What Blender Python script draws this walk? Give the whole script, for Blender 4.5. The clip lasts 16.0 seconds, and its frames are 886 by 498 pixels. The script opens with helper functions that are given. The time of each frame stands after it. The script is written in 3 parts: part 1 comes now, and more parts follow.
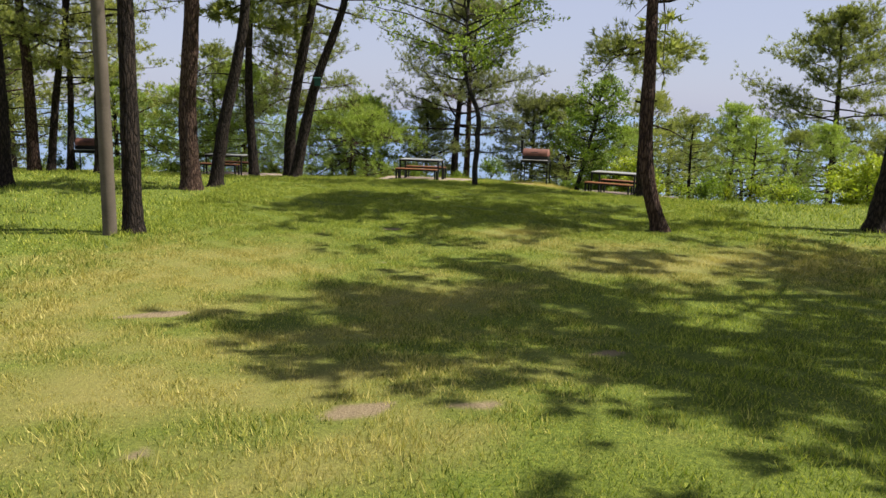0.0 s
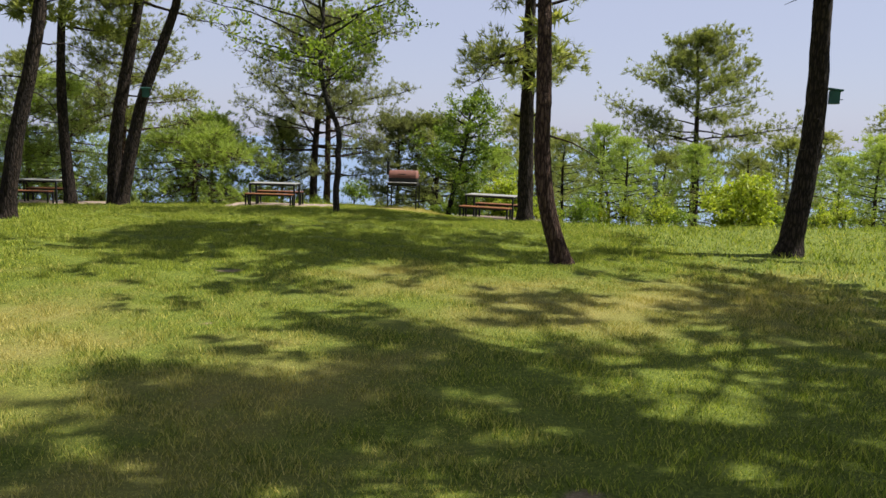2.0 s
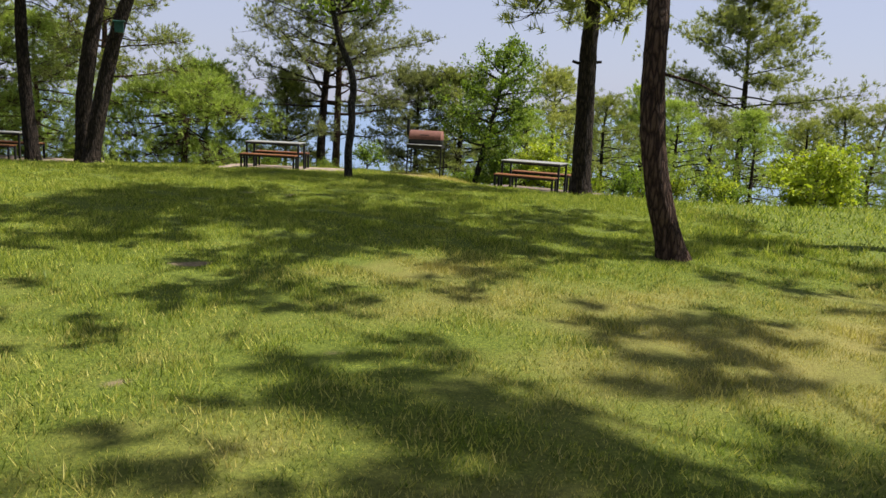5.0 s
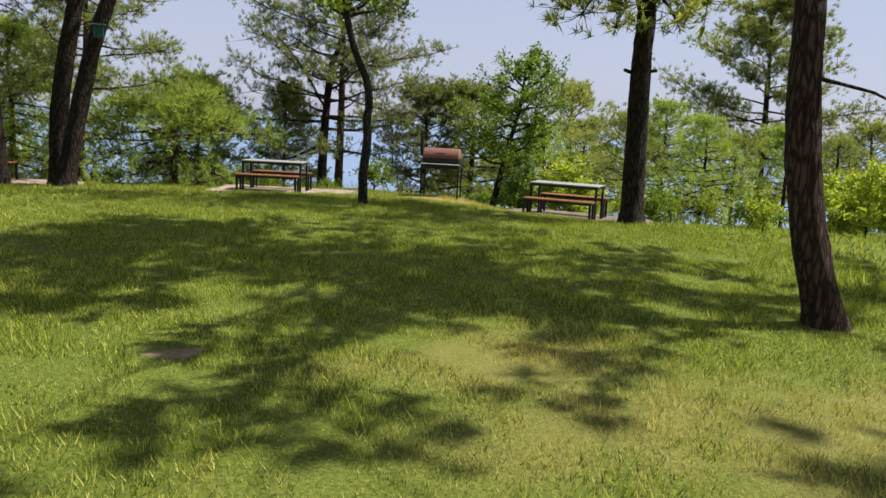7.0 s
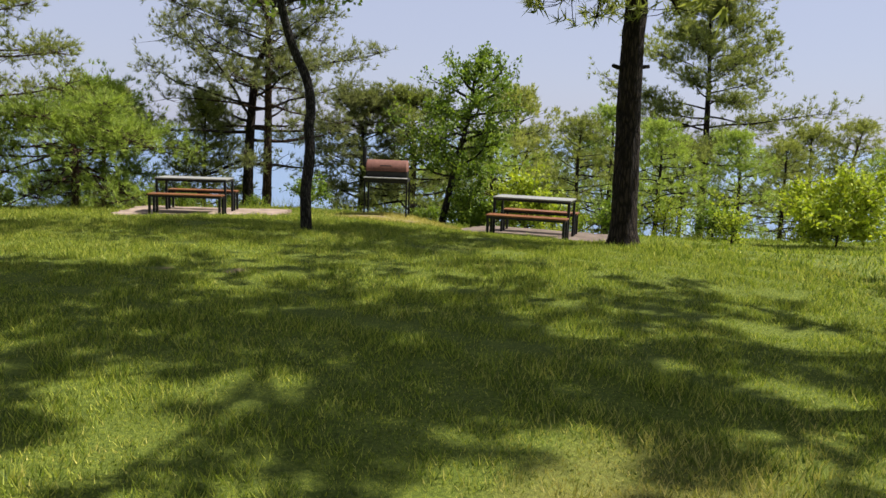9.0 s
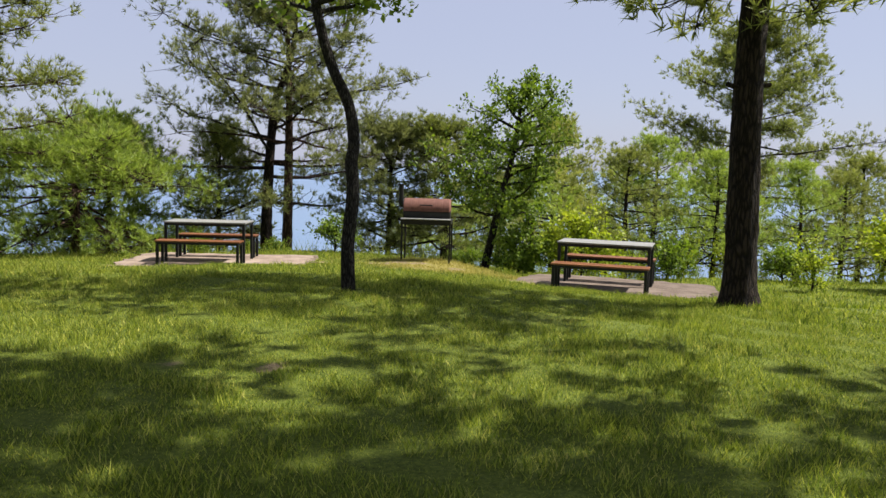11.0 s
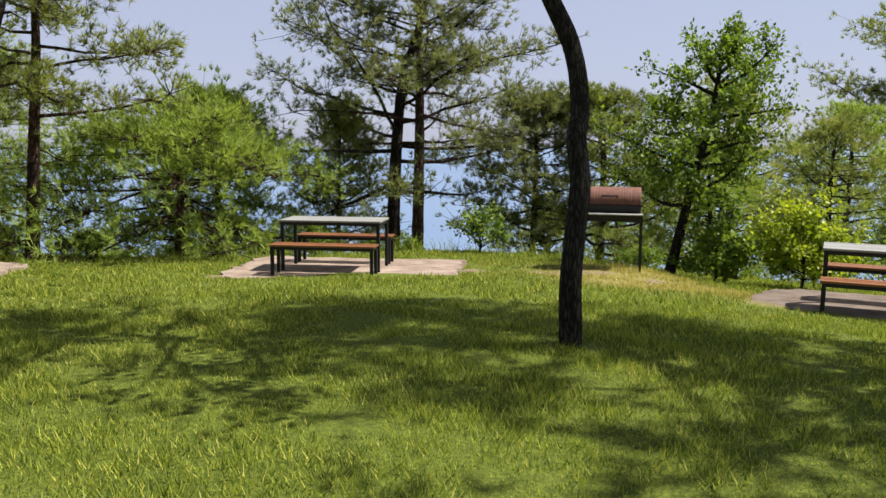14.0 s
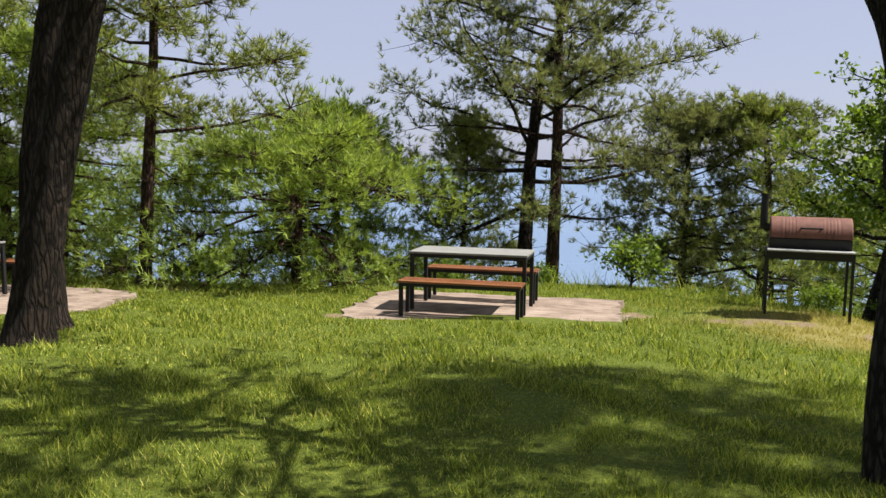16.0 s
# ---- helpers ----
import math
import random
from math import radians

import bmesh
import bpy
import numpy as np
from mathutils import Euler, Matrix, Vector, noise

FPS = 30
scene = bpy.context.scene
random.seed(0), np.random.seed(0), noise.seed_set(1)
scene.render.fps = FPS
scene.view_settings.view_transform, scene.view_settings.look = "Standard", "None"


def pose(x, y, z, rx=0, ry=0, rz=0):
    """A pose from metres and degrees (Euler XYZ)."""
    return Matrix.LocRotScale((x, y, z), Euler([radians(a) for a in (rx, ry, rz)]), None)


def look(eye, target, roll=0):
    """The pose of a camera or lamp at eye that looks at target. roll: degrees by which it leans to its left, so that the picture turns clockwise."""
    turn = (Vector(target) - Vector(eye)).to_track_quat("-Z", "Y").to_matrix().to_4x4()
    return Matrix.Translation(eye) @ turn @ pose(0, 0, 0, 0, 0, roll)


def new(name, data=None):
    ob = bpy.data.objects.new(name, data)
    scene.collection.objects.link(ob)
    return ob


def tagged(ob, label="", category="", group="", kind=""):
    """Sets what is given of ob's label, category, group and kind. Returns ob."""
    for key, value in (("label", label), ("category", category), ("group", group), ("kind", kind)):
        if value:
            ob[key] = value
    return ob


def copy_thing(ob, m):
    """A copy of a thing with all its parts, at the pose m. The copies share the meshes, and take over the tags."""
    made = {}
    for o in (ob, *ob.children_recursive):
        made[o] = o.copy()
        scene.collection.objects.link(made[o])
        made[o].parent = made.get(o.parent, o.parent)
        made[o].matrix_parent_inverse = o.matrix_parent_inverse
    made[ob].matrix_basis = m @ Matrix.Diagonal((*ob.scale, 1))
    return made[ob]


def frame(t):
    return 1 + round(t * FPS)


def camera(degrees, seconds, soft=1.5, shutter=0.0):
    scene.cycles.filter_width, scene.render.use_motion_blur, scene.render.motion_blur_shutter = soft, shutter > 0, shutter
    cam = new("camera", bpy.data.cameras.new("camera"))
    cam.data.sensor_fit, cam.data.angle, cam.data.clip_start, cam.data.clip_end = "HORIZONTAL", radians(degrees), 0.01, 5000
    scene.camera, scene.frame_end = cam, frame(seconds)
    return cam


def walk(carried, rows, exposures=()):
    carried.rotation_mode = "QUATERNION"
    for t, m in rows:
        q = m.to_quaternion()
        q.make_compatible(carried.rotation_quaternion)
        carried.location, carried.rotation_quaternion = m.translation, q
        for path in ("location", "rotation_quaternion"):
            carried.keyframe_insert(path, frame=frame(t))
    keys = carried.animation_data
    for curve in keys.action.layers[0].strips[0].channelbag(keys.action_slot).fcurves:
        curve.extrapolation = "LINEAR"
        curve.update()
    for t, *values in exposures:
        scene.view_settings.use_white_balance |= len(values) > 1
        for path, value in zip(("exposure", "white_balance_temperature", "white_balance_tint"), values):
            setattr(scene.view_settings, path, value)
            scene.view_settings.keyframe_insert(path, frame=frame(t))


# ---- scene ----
cam = camera(59.4, 16.0)
METRES, EYE, TILT, LEAN, TURN = 20.3, 1.5, -0.75, 0.0, 0.0
ROWS = [
    (0.0, 0.0, 0.0, 0.0, 0.23, -9.52, -1.36),
    (0.5, -0.0012, 0.0422, -0.0046, -5.21, -8.79, -1.04),
    (1.0, 0.0037, 0.0805, -0.0081, -9.68, -8.8, -1.17),
    (1.5, 0.0046, 0.1184, -0.0109, -11.61, -8.17, -1.36),
    (2.0, 0.0062, 0.1523, -0.0124, -9.94, -7.42, -1.3),
    (2.5, 0.0065, 0.1798, -0.0132, -7.77, -7.6, -1.13),
    (3.0, 0.0077, 0.2144, -0.0148, -7.29, -7.88, -0.89),
    (5.5, 0.0089, 0.3733, -0.0299, -9.49, -10.03, -2.78),
    (6.0, 0.0001, 0.4038, -0.0298, -8.28, -10.08, -2.6),
    (6.5, -0.0044, 0.4347, -0.0294, -7.92, -9.35, -2.59),
    (7.0, -0.007, 0.4628, -0.0282, -9.89, -8.71, -2.59),
    (7.5, -0.0089, 0.494, -0.0293, -13.01, -8.75, -2.64),
    (8.0, -0.0081, 0.5262, -0.0308, -15.34, -8.55, -2.52),
    (8.5, -0.0124, 0.5537, -0.0297, -16.07, -8.07, -1.99),
    (9.0, -0.014, 0.5844, -0.0306, -15.61, -7.76, -1.8),
    (11.5, -0.0226, 0.7371, -0.0268, -14.35, -5.27, -1.07),
    (12.0, -0.025, 0.7662, -0.027, -12.98, -5.43, -1.13),
    (12.5, -0.0287, 0.7972, -0.0261, -11.17, -5.79, -1.36),
    (13.0, -0.0319, 0.8295, -0.0262, -9.69, -5.86, -1.3),
    (13.5, -0.0371, 0.8615, -0.0265, -8.47, -6.51, -0.75),
    (14.0, -0.0392, 0.8966, -0.028, -7.28, -6.87, -0.3),
    (14.5, -0.0452, 0.9279, -0.0271, -5.29, -6.22, -0.49),
    (15.0, -0.0497, 0.9562, -0.0266, -3.04, -5.2, -0.88),
    (15.5, -0.054, 0.9768, -0.0248, -1.73, -5.29, -0.91),
    (16.0, -0.0604, 0.9914, -0.0247, 0.69, -5.74, -0.57),
]
walk(cam, [(t, pose(0, 0, EYE, TILT, LEAN, TURN) @ pose(METRES * x, METRES * y, METRES * z, 90 + pitch, roll, yaw)) for t, x, y, z, yaw, pitch, roll in ROWS])

# ---- world and sun ----
SUN_DIR = Vector((0.62, 0.03, 1.0)).normalized()
world = bpy.data.worlds.new("world")
scene.world = world
world.use_nodes = True
sky = world.node_tree.nodes.new("ShaderNodeTexSky")
sky.sky_type = "NISHITA"
sky.sun_disc = False
sky.sun_elevation = math.asin(SUN_DIR.z)
sky.sun_rotation = math.atan2(SUN_DIR.x, SUN_DIR.y)
sky.air_density, sky.dust_density, sky.ozone_density = 1.0, 0.8, 3.0
world.node_tree.nodes["Background"].inputs[1].default_value = 0.05
haze = world.node_tree.nodes.new("ShaderNodeMix")
haze.data_type = "RGBA"
haze.inputs[0].default_value = 0.72
haze.inputs[7].default_value = (5.9, 6.2, 8.2, 1)
world.node_tree.links.new(sky.outputs[0], haze.inputs[6])
world.node_tree.links.new(haze.outputs[2], world.node_tree.nodes["Background"].inputs[0])
sun = new("sun", bpy.data.lights.new("sun", "SUN"))
sun.data.energy, sun.data.angle, sun.data.color = 5.0, radians(0.6), (1.0, 0.94, 0.86)
sun.matrix_world = look((37, 2, 60), Vector((37, 2, 60)) - SUN_DIR)
scene.view_settings.exposure = 1.0

rng = np.random.default_rng(7)


# ---- materials ----
class Nodes:
    """A small wrapper round a node tree."""

    def __init__(self, name):
        self.mat = bpy.data.materials.new(name)
        self.mat.use_nodes = True
        self.tree = self.mat.node_tree
        self.tree.nodes.clear()
        self.out = self.add("ShaderNodeOutputMaterial")

    def add(self, kind, **settings):
        n = self.tree.nodes.new(kind)
        for key, value in settings.items():
            setattr(n, key, value)
        return n

    def put(self, node, index, value):
        if isinstance(value, bpy.types.NodeSocket):
            self.tree.links.new(value, node.inputs[index])
        else:
            node.inputs[index].default_value = value

    def coords(self, scale=(1, 1, 1)):
        m = self.add("ShaderNodeMapping")
        self.put(m, 0, self.add("ShaderNodeTexCoord").outputs["Object"])
        self.put(m, 3, scale)
        return m.outputs[0]

    def noise(self, scale, detail=4.0, rough=0.6, at=None):
        n = self.add("ShaderNodeTexNoise")
        self.put(n, "Vector", at or self.coords())
        for k, v in (("Scale", scale), ("Detail", detail), ("Roughness", rough)):
            self.put(n, k, v)
        return n.outputs["Fac"]

    def ramp(self, fac, *stops):
        n = self.add("ShaderNodeValToRGB")
        self.put(n, 0, fac)
        el = n.color_ramp.elements
        while len(el) < len(stops):
            el.new(0.5)
        for e, (p, c) in zip(el, stops):
            e.position = p
            e.color = (*c, 1) if not isinstance(c, (int, float)) else (c, c, c, 1)
        return n.outputs[0]

    def mix(self, fac, a, b, blend="MIX"):
        n = self.add("ShaderNodeMix", data_type="RGBA", blend_type=blend)
        self.put(n, 0, fac)
        self.put(n, 6, a if not isinstance(a, tuple) else (*a, 1))
        self.put(n, 7, b if not isinstance(b, tuple) else (*b, 1))
        return n.outputs[2]

    def math(self, op, a, b):
        n = self.add("ShaderNodeMath", operation=op)
        self.put(n, 0, a)
        self.put(n, 1, b)
        return n.outputs[0]

    def bump(self, height, strength, distance):
        n = self.add("ShaderNodeBump")
        self.put(n, "Strength", strength)
        self.put(n, "Distance", distance)
        self.put(n, "Height", height)
        return n.outputs[0]

    def solid(self, color, rough, metal=0.0, normal=None, spec=0.5):
        n = self.add("ShaderNodeBsdfPrincipled")
        self.put(n, "Base Color", color if not isinstance(color, tuple) else (*color, 1))
        self.put(n, "Roughness", rough)
        self.put(n, "Metallic", metal)
        self.put(n, "Specular IOR Level", spec)
        if normal:
            self.put(n, "Normal", normal)
        self.put(self.out, 0, n.outputs[0])
        return self.mat


def leaf_material(name, dark, mid, light, through_light, rough=0.5, share=0.48):
    n = Nodes(name)
    geo = n.add("ShaderNodeNewGeometry")
    info = n.add("ShaderNodeObjectInfo")
    patch = n.noise(1.3, 3.0)
    fac = n.math("ADD", n.math("MULTIPLY", geo.outputs["Random Per Island"], 0.55), n.math("MULTIPLY", patch, 0.6))
    fac = n.math("ADD", fac, n.math("MULTIPLY", n.math("SUBTRACT", info.outputs["Random"], 0.5), 0.25))
    col = n.ramp(fac, (0.25, dark), (0.58, mid), (0.95, light))
    p = n.add("ShaderNodeBsdfPrincipled")
    n.put(p, "Base Color", col)
    n.put(p, "Roughness", rough)
    n.put(p, "Specular IOR Level", 0.3)
    t = n.add("ShaderNodeBsdfTranslucent")
    n.put(t, 0, n.mix(1.0, col, through_light, "MULTIPLY"))
    m = n.add("ShaderNodeMixShader")
    n.put(m, 0, share)
    n.put(m, 1, p.outputs[0])
    n.put(m, 2, t.outputs[0])
    n.put(n.out, 0, m.outputs[0])
    return n.mat


def bark_material(name, low, mid, high, scale=1.0):
    n = Nodes(name)
    at = n.coords((13 * scale, 13 * scale, 2.6 * scale))
    v = n.add("ShaderNodeTexVoronoi", feature="DISTANCE_TO_EDGE")
    wob = n.add("ShaderNodeTexNoise")
    n.put(wob, "Vector", at)
    n.put(wob, "Scale", 1.7)
    n.put(wob, "Detail", 5.0)
    warp = n.mix(0.65, at, wob.outputs["Color"], "ADD")
    n.put(v, "Vector", warp)
    n.put(v, "Scale", 1.6)
    fine = n.noise(6.0, 6.0, 0.7, at)
    big = n.noise(0.8, 3.0)
    h = n.math("ADD", n.ramp(v.outputs[0], (0.0, 0.0), (0.24, 1.0)), n.math("MULTIPLY", fine, 1.5))
    col = n.ramp(n.math("ADD", n.math("MULTIPLY", h, 0.40), n.math("MULTIPLY", big, 0.30)), (0.38, low), (0.66, mid), (0.95, high))
    return n.solid(col, 0.9, normal=n.bump(h, 1.0, 0.035), spec=0.2)


def ground_colour(n):
    """Turf tint from the dryness and bareness stored on the mesh, with two scales of mottling."""
    tone = n.add("ShaderNodeVertexColor", layer_name="tone")
    sep = n.add("ShaderNodeSeparateColor")
    n.put(sep, 0, tone.outputs[0])
    return sep.outputs[0], sep.outputs[1]


def grass_blade_material():
    n = Nodes("grass_blades")
    dry, bare = ground_colour(n)
    geo = n.add("ShaderNodeNewGeometry")
    r = geo.outputs["Random Per Island"]
    green = n.ramp(r, (0.0, (0.045, 0.080, 0.012)), (0.45, (0.20, 0.262, 0.030)), (0.85, (0.42, 0.445, 0.06)), (1.0, (0.56, 0.52, 0.12)))
    straw = n.ramp(r, (0.0, (0.33, 0.285, 0.06)), (1.0, (0.54, 0.455, 0.15)))
    col = n.mix(n.ramp(n.math("ADD", n.math("MULTIPLY", r, 0.5), dry), (0.55, 0.0), (1.15, 1.0)), green, straw)
    p = n.add("ShaderNodeBsdfPrincipled")
    n.put(p, "Base Color", col)
    n.put(p, "Roughness", 0.55)
    n.put(p, "Specular IOR Level", 0.25)
    t = n.add("ShaderNodeBsdfTranslucent")
    n.put(t, 0, n.mix(1.0, col, (0.92, 1.0, 0.65), "MULTIPLY"))
    m = n.add("ShaderNodeMixShader")
    n.put(m, 0, 0.38)
    n.put(m, 1, p.outputs[0])
    n.put(m, 2, t.outputs[0])
    n.put(n.out, 0, m.outputs[0])
    return n.mat


def ground_material():
    n = Nodes("turf")
    dry, bare = ground_colour(n)
    fine = n.noise(38.0, 6.0, 0.75)
    mid = n.noise(3.5, 5.0, 0.65)
    green = n.ramp(fine, (0.25, (0.018, 0.027, 0.005)), (0.5, (0.09, 0.12, 0.016)), (0.8, (0.25, 0.27, 0.04)))
    straw = n.ramp(fine, (0.2, (0.11, 0.10, 0.025)), (0.8, (0.29, 0.25, 0.08)))
    soil = n.ramp(n.noise(55.0, 5.0), (0.3, (0.11, 0.08, 0.045)), (0.7, (0.28, 0.22, 0.13)))
    f = n.math("ADD", dry, n.math("MULTIPLY", n.math("SUBTRACT", mid, 0.5), 0.5))
    col = n.mix(n.ramp(f, (0.35, 0.0), (0.95, 1.0)), green, straw)
    col = n.mix(n.ramp(n.math("ADD", bare, n.math("MULTIPLY", n.math("SUBTRACT", fine, 0.5), 0.6)), (0.4, 0.0), (0.6, 1.0)), col, soil)
    return n.solid(col, 0.95, normal=n.bump(fine, 0.8, 0.03), spec=0.15)


def sea_material():
    n = Nodes("sea_water")
    wave = n.noise(0.5, 5.0, 0.6, n.coords((0.5, 1.2, 1)))
    col = n.ramp(n.noise(0.006, 3.0), (0.3, (0.095, 0.155, 0.25)), (0.7, (0.125, 0.19, 0.285)))
    return n.solid(col, 0.35, normal=n.bump(wave, 0.25, 0.4), spec=0.5)


def slab_material(name="concrete_slab", dim=1.0):
    n = Nodes(name)
    shade = lambda *c: tuple(dim * v for v in c)
    grain = n.noise(60.0, 5.0, 0.7)
    stain = n.noise(2.2, 5.0, 0.7)
    streak = n.noise(3.0, 4.0, 0.6, n.coords((0.6, 5.0, 1)))
    f = n.math("ADD", n.math("MULTIPLY", stain, 0.5), n.math("ADD", n.math("MULTIPLY", grain, 0.25), n.math("MULTIPLY", streak, 0.35)))
    return n.solid(n.ramp(f, (0.38, shade(0.075, 0.054, 0.04)), (0.52, shade(0.21, 0.16, 0.125)), (0.72, shade(0.38, 0.305, 0.25))), 0.9,
                   normal=n.bump(f, 0.5, 0.02), spec=0.2)


def wood_material(name, dark, light, rough=0.6):
    n = Nodes(name)
    info = n.add("ShaderNodeObjectInfo")
    grain = n.noise(4.0, 6.0, 0.7, n.coords((2.0, 30.0, 30.0)))
    worn = n.noise(3.0, 4.0)
    f = n.math("ADD", n.math("MULTIPLY", grain, 0.6), n.math("MULTIPLY", worn, 0.4))
    f = n.math("ADD", f, n.math("MULTIPLY", n.math("SUBTRACT", info.outputs["Random"], 0.5), 0.2))
    return n.solid(n.ramp(f, (0.3, dark), (0.7, light)), rough, normal=n.bump(grain, 0.4, 0.004), spec=0.3)


def metal_material(name, low, high, rough, metal, patch=7.0):
    n = Nodes(name)
    f = n.math("ADD", n.math("MULTIPLY", n.noise(patch, 6.0, 0.7), 0.7), n.math("MULTIPLY", n.noise(90.0, 3.0), 0.3))
    return n.solid(n.ramp(f, (0.35, low), (0.68, high)), rough, metal, n.bump(f, 0.3, 0.004), 0.35)


GRASS = grass_blade_material()
TURF = ground_material()
SEA = sea_material()
SLAB = slab_material()
BARK = bark_material("pine_bark", (0.006, 0.004, 0.004), (0.027, 0.019, 0.014), (0.075, 0.054, 0.040))
BARK_RED = bark_material("red_pine_bark", (0.012, 0.007, 0.006), (0.068, 0.038, 0.026), (0.155, 0.099, 0.068))
BARK_GREY = bark_material("grey_bark", (0.009, 0.007, 0.006), (0.034, 0.029, 0.024), (0.093, 0.084, 0.068), 1.6)
NEEDLES = leaf_material("pine_needles", (0.105, 0.132, 0.045), (0.254, 0.293, 0.085), (0.450, 0.458, 0.140), (1.0, 1.0, 0.55))
NEEDLES_LIME = leaf_material("young_pine_needles", (0.131, 0.197, 0.047), (0.294, 0.394, 0.083), (0.475, 0.554, 0.149), (1.0, 1.0, 0.5))
NEEDLES_BLUE = leaf_material("grey_green_needles", (0.098, 0.117, 0.055), (0.208, 0.237, 0.100), (0.353, 0.361, 0.155), (1.0, 1.0, 0.6))
LEAVES = leaf_material("oak_leaves", (0.069, 0.117, 0.019), (0.167, 0.255, 0.035), (0.284, 0.371, 0.058), (1.0, 1.0, 0.45))
LEAVES_LIME = leaf_material("lime_leaves", (0.179, 0.256, 0.024), (0.359, 0.444, 0.046), (0.548, 0.567, 0.081), (1.0, 1.0, 0.4))
BLACK_STEEL = metal_material("black_painted_steel", (0.007, 0.007, 0.007), (0.013, 0.013, 0.013), 0.65, 0.0)
RUST = metal_material("rusty_steel", (0.098, 0.039, 0.028), (0.203, 0.090, 0.064), 0.7, 0.15)
TRAY = metal_material("dull_steel", (0.30, 0.30, 0.30), (0.48, 0.48, 0.47), 0.5, 0.3)
PLANK = wood_material("varnished_pine", (0.109, 0.038, 0.014), (0.250, 0.102, 0.041), 0.45)
GREY_BOARD = wood_material("weathered_board", (0.153, 0.153, 0.143), (0.281, 0.281, 0.265), 0.5)
GREEN_PAINT = metal_material("green_paint", (0.012, 0.06, 0.05), (0.03, 0.12, 0.10), 0.5, 0.0)
EARTHY_SLAB = slab_material("earthy_concrete", 0.55)
POLE_WOOD = wood_material("grey_pole_wood", (0.075, 0.06, 0.045), (0.17, 0.14, 0.105), 0.85)


# ---- building helpers ----
def mesh_of(name, verts, faces, mat, smooth=True):
    me = bpy.data.meshes.new(name)
    verts, faces = np.asarray(verts, np.float32), np.asarray(faces, np.int32)
    k = faces.shape[1]
    me.vertices.add(len(verts))
    me.vertices.foreach_set("co", verts.ravel())
    me.loops.add(faces.size)
    me.loops.foreach_set("vertex_index", faces.ravel())
    me.polygons.add(len(faces))
    me.polygons.foreach_set("loop_start", np.arange(0, faces.size, k, dtype=np.int32))
    me.polygons.foreach_set("loop_total", np.full(len(faces), k, np.int32))
    if smooth:
        me.polygons.foreach_set("use_smooth", np.ones(len(faces), bool))
    me.materials.append(mat)
    me.update(calc_edges=True)
    me.validate()
    return me


def part_of(name, me, parent, label="", at=None, kind=""):
    ob = new(name, me)
    ob.parent = parent
    if at is not None:
        ob.matrix_local = at
    return tagged(ob, label, kind=kind)


def part(name, bm, mat, parent, label="", smooth=False):
    """Links a bmesh as one mesh object under a thing or part."""
    me = bpy.data.meshes.new(name)
    bm.to_mesh(me)
    bm.free()
    me.materials.append(mat)
    if smooth:
        me.polygons.foreach_set("use_smooth", [True] * len(me.polygons))
    return part_of(name, me, parent, label)


def box(size, at=(0, 0, 0), bevel=0.004, turn=None):
    bm = bmesh.new()
    bmesh.ops.create_cube(bm, size=1, matrix=Matrix.Translation(at) @ (turn or Matrix()) @ Matrix.Diagonal((*size, 1)))
    if bevel:
        bmesh.ops.bevel(bm, geom=bm.edges[:], offset=bevel, segments=2, affect="EDGES", profile=0.5)
    return bm


def merged(*bms):
    out = bmesh.new()
    for b in bms:
        me = bpy.data.meshes.new("joined")
        b.to_mesh(me)
        b.free()
        out.from_mesh(me)
        bpy.data.meshes.remove(me)
    return out


def tube(points, radii, sides=8, rough=0.0, seed=0, rings=0):
    """Vertices and quads of a tapered tube along points; rough adds bark ridges."""
    points, radii = np.asarray(points, float), np.asarray(radii, float)
    if rings:
        s = np.linspace(0, len(points) - 1, rings)
        i = np.clip(s.astype(int), 0, len(points) - 2)
        f = s - i
        p0, p1, p2, p3 = (points[np.clip(i + k, 0, len(points) - 1)] for k in (-1, 0, 1, 2))
        f = f[:, None]
        radii = np.interp(s, np.arange(len(points)), radii)
        points = 0.5 * (2 * p1 + (p2 - p0) * f + (2 * p0 - 5 * p1 + 4 * p2 - p3) * f ** 2 + (3 * p1 - p0 - 3 * p2 + p3) * f ** 3)
    t = np.gradient(points, axis=0)
    t /= np.linalg.norm(t, axis=1, keepdims=True) + 1e-9
    ref = np.where(np.abs(t[:, 2:3]) > 0.8, [[1.0, 0, 0]], [[0, 0, 1.0]])
    u = np.cross(ref, t)
    u /= np.linalg.norm(u, axis=1, keepdims=True) + 1e-9
    v = np.cross(t, u)
    a = np.arange(sides) * 2 * np.pi / sides
    r = np.repeat(radii[:, None], sides, 1)
    if rough:
        for i in range(len(points)):
            for j in range(sides):
                p = Vector((math.cos(a[j]) * 3.2, math.sin(a[j]) * 3.2, points[i][2] * 2.0 + seed * 7.1))
                r[i, j] *= 1 + rough * (noise.noise(p * 1.5) + 0.6 * noise.noise(p * 3.7)) + 0.4 * rough * noise.noise(Vector((0, seed, points[i][2])))
    ring = points[:, None] + r[..., None] * (np.cos(a)[None, :, None] * u[:, None] + np.sin(a)[None, :, None] * v[:, None])
    n = len(points)
    idx = np.arange(n * sides).reshape(n, sides)
    nxt = np.roll(idx, -1, 1)
    return ring.reshape(-1, 3), np.stack([idx[:-1], nxt[:-1], nxt[1:], idx[1:]], -1).reshape(-1, 4)


def join_tubes(tubes):
    vs, fs, k = [], [], 0
    for v, f in tubes:
        vs.append(v)
        fs.append(f + k)
        k += len(v)
    return np.concatenate(vs), np.concatenate(fs)


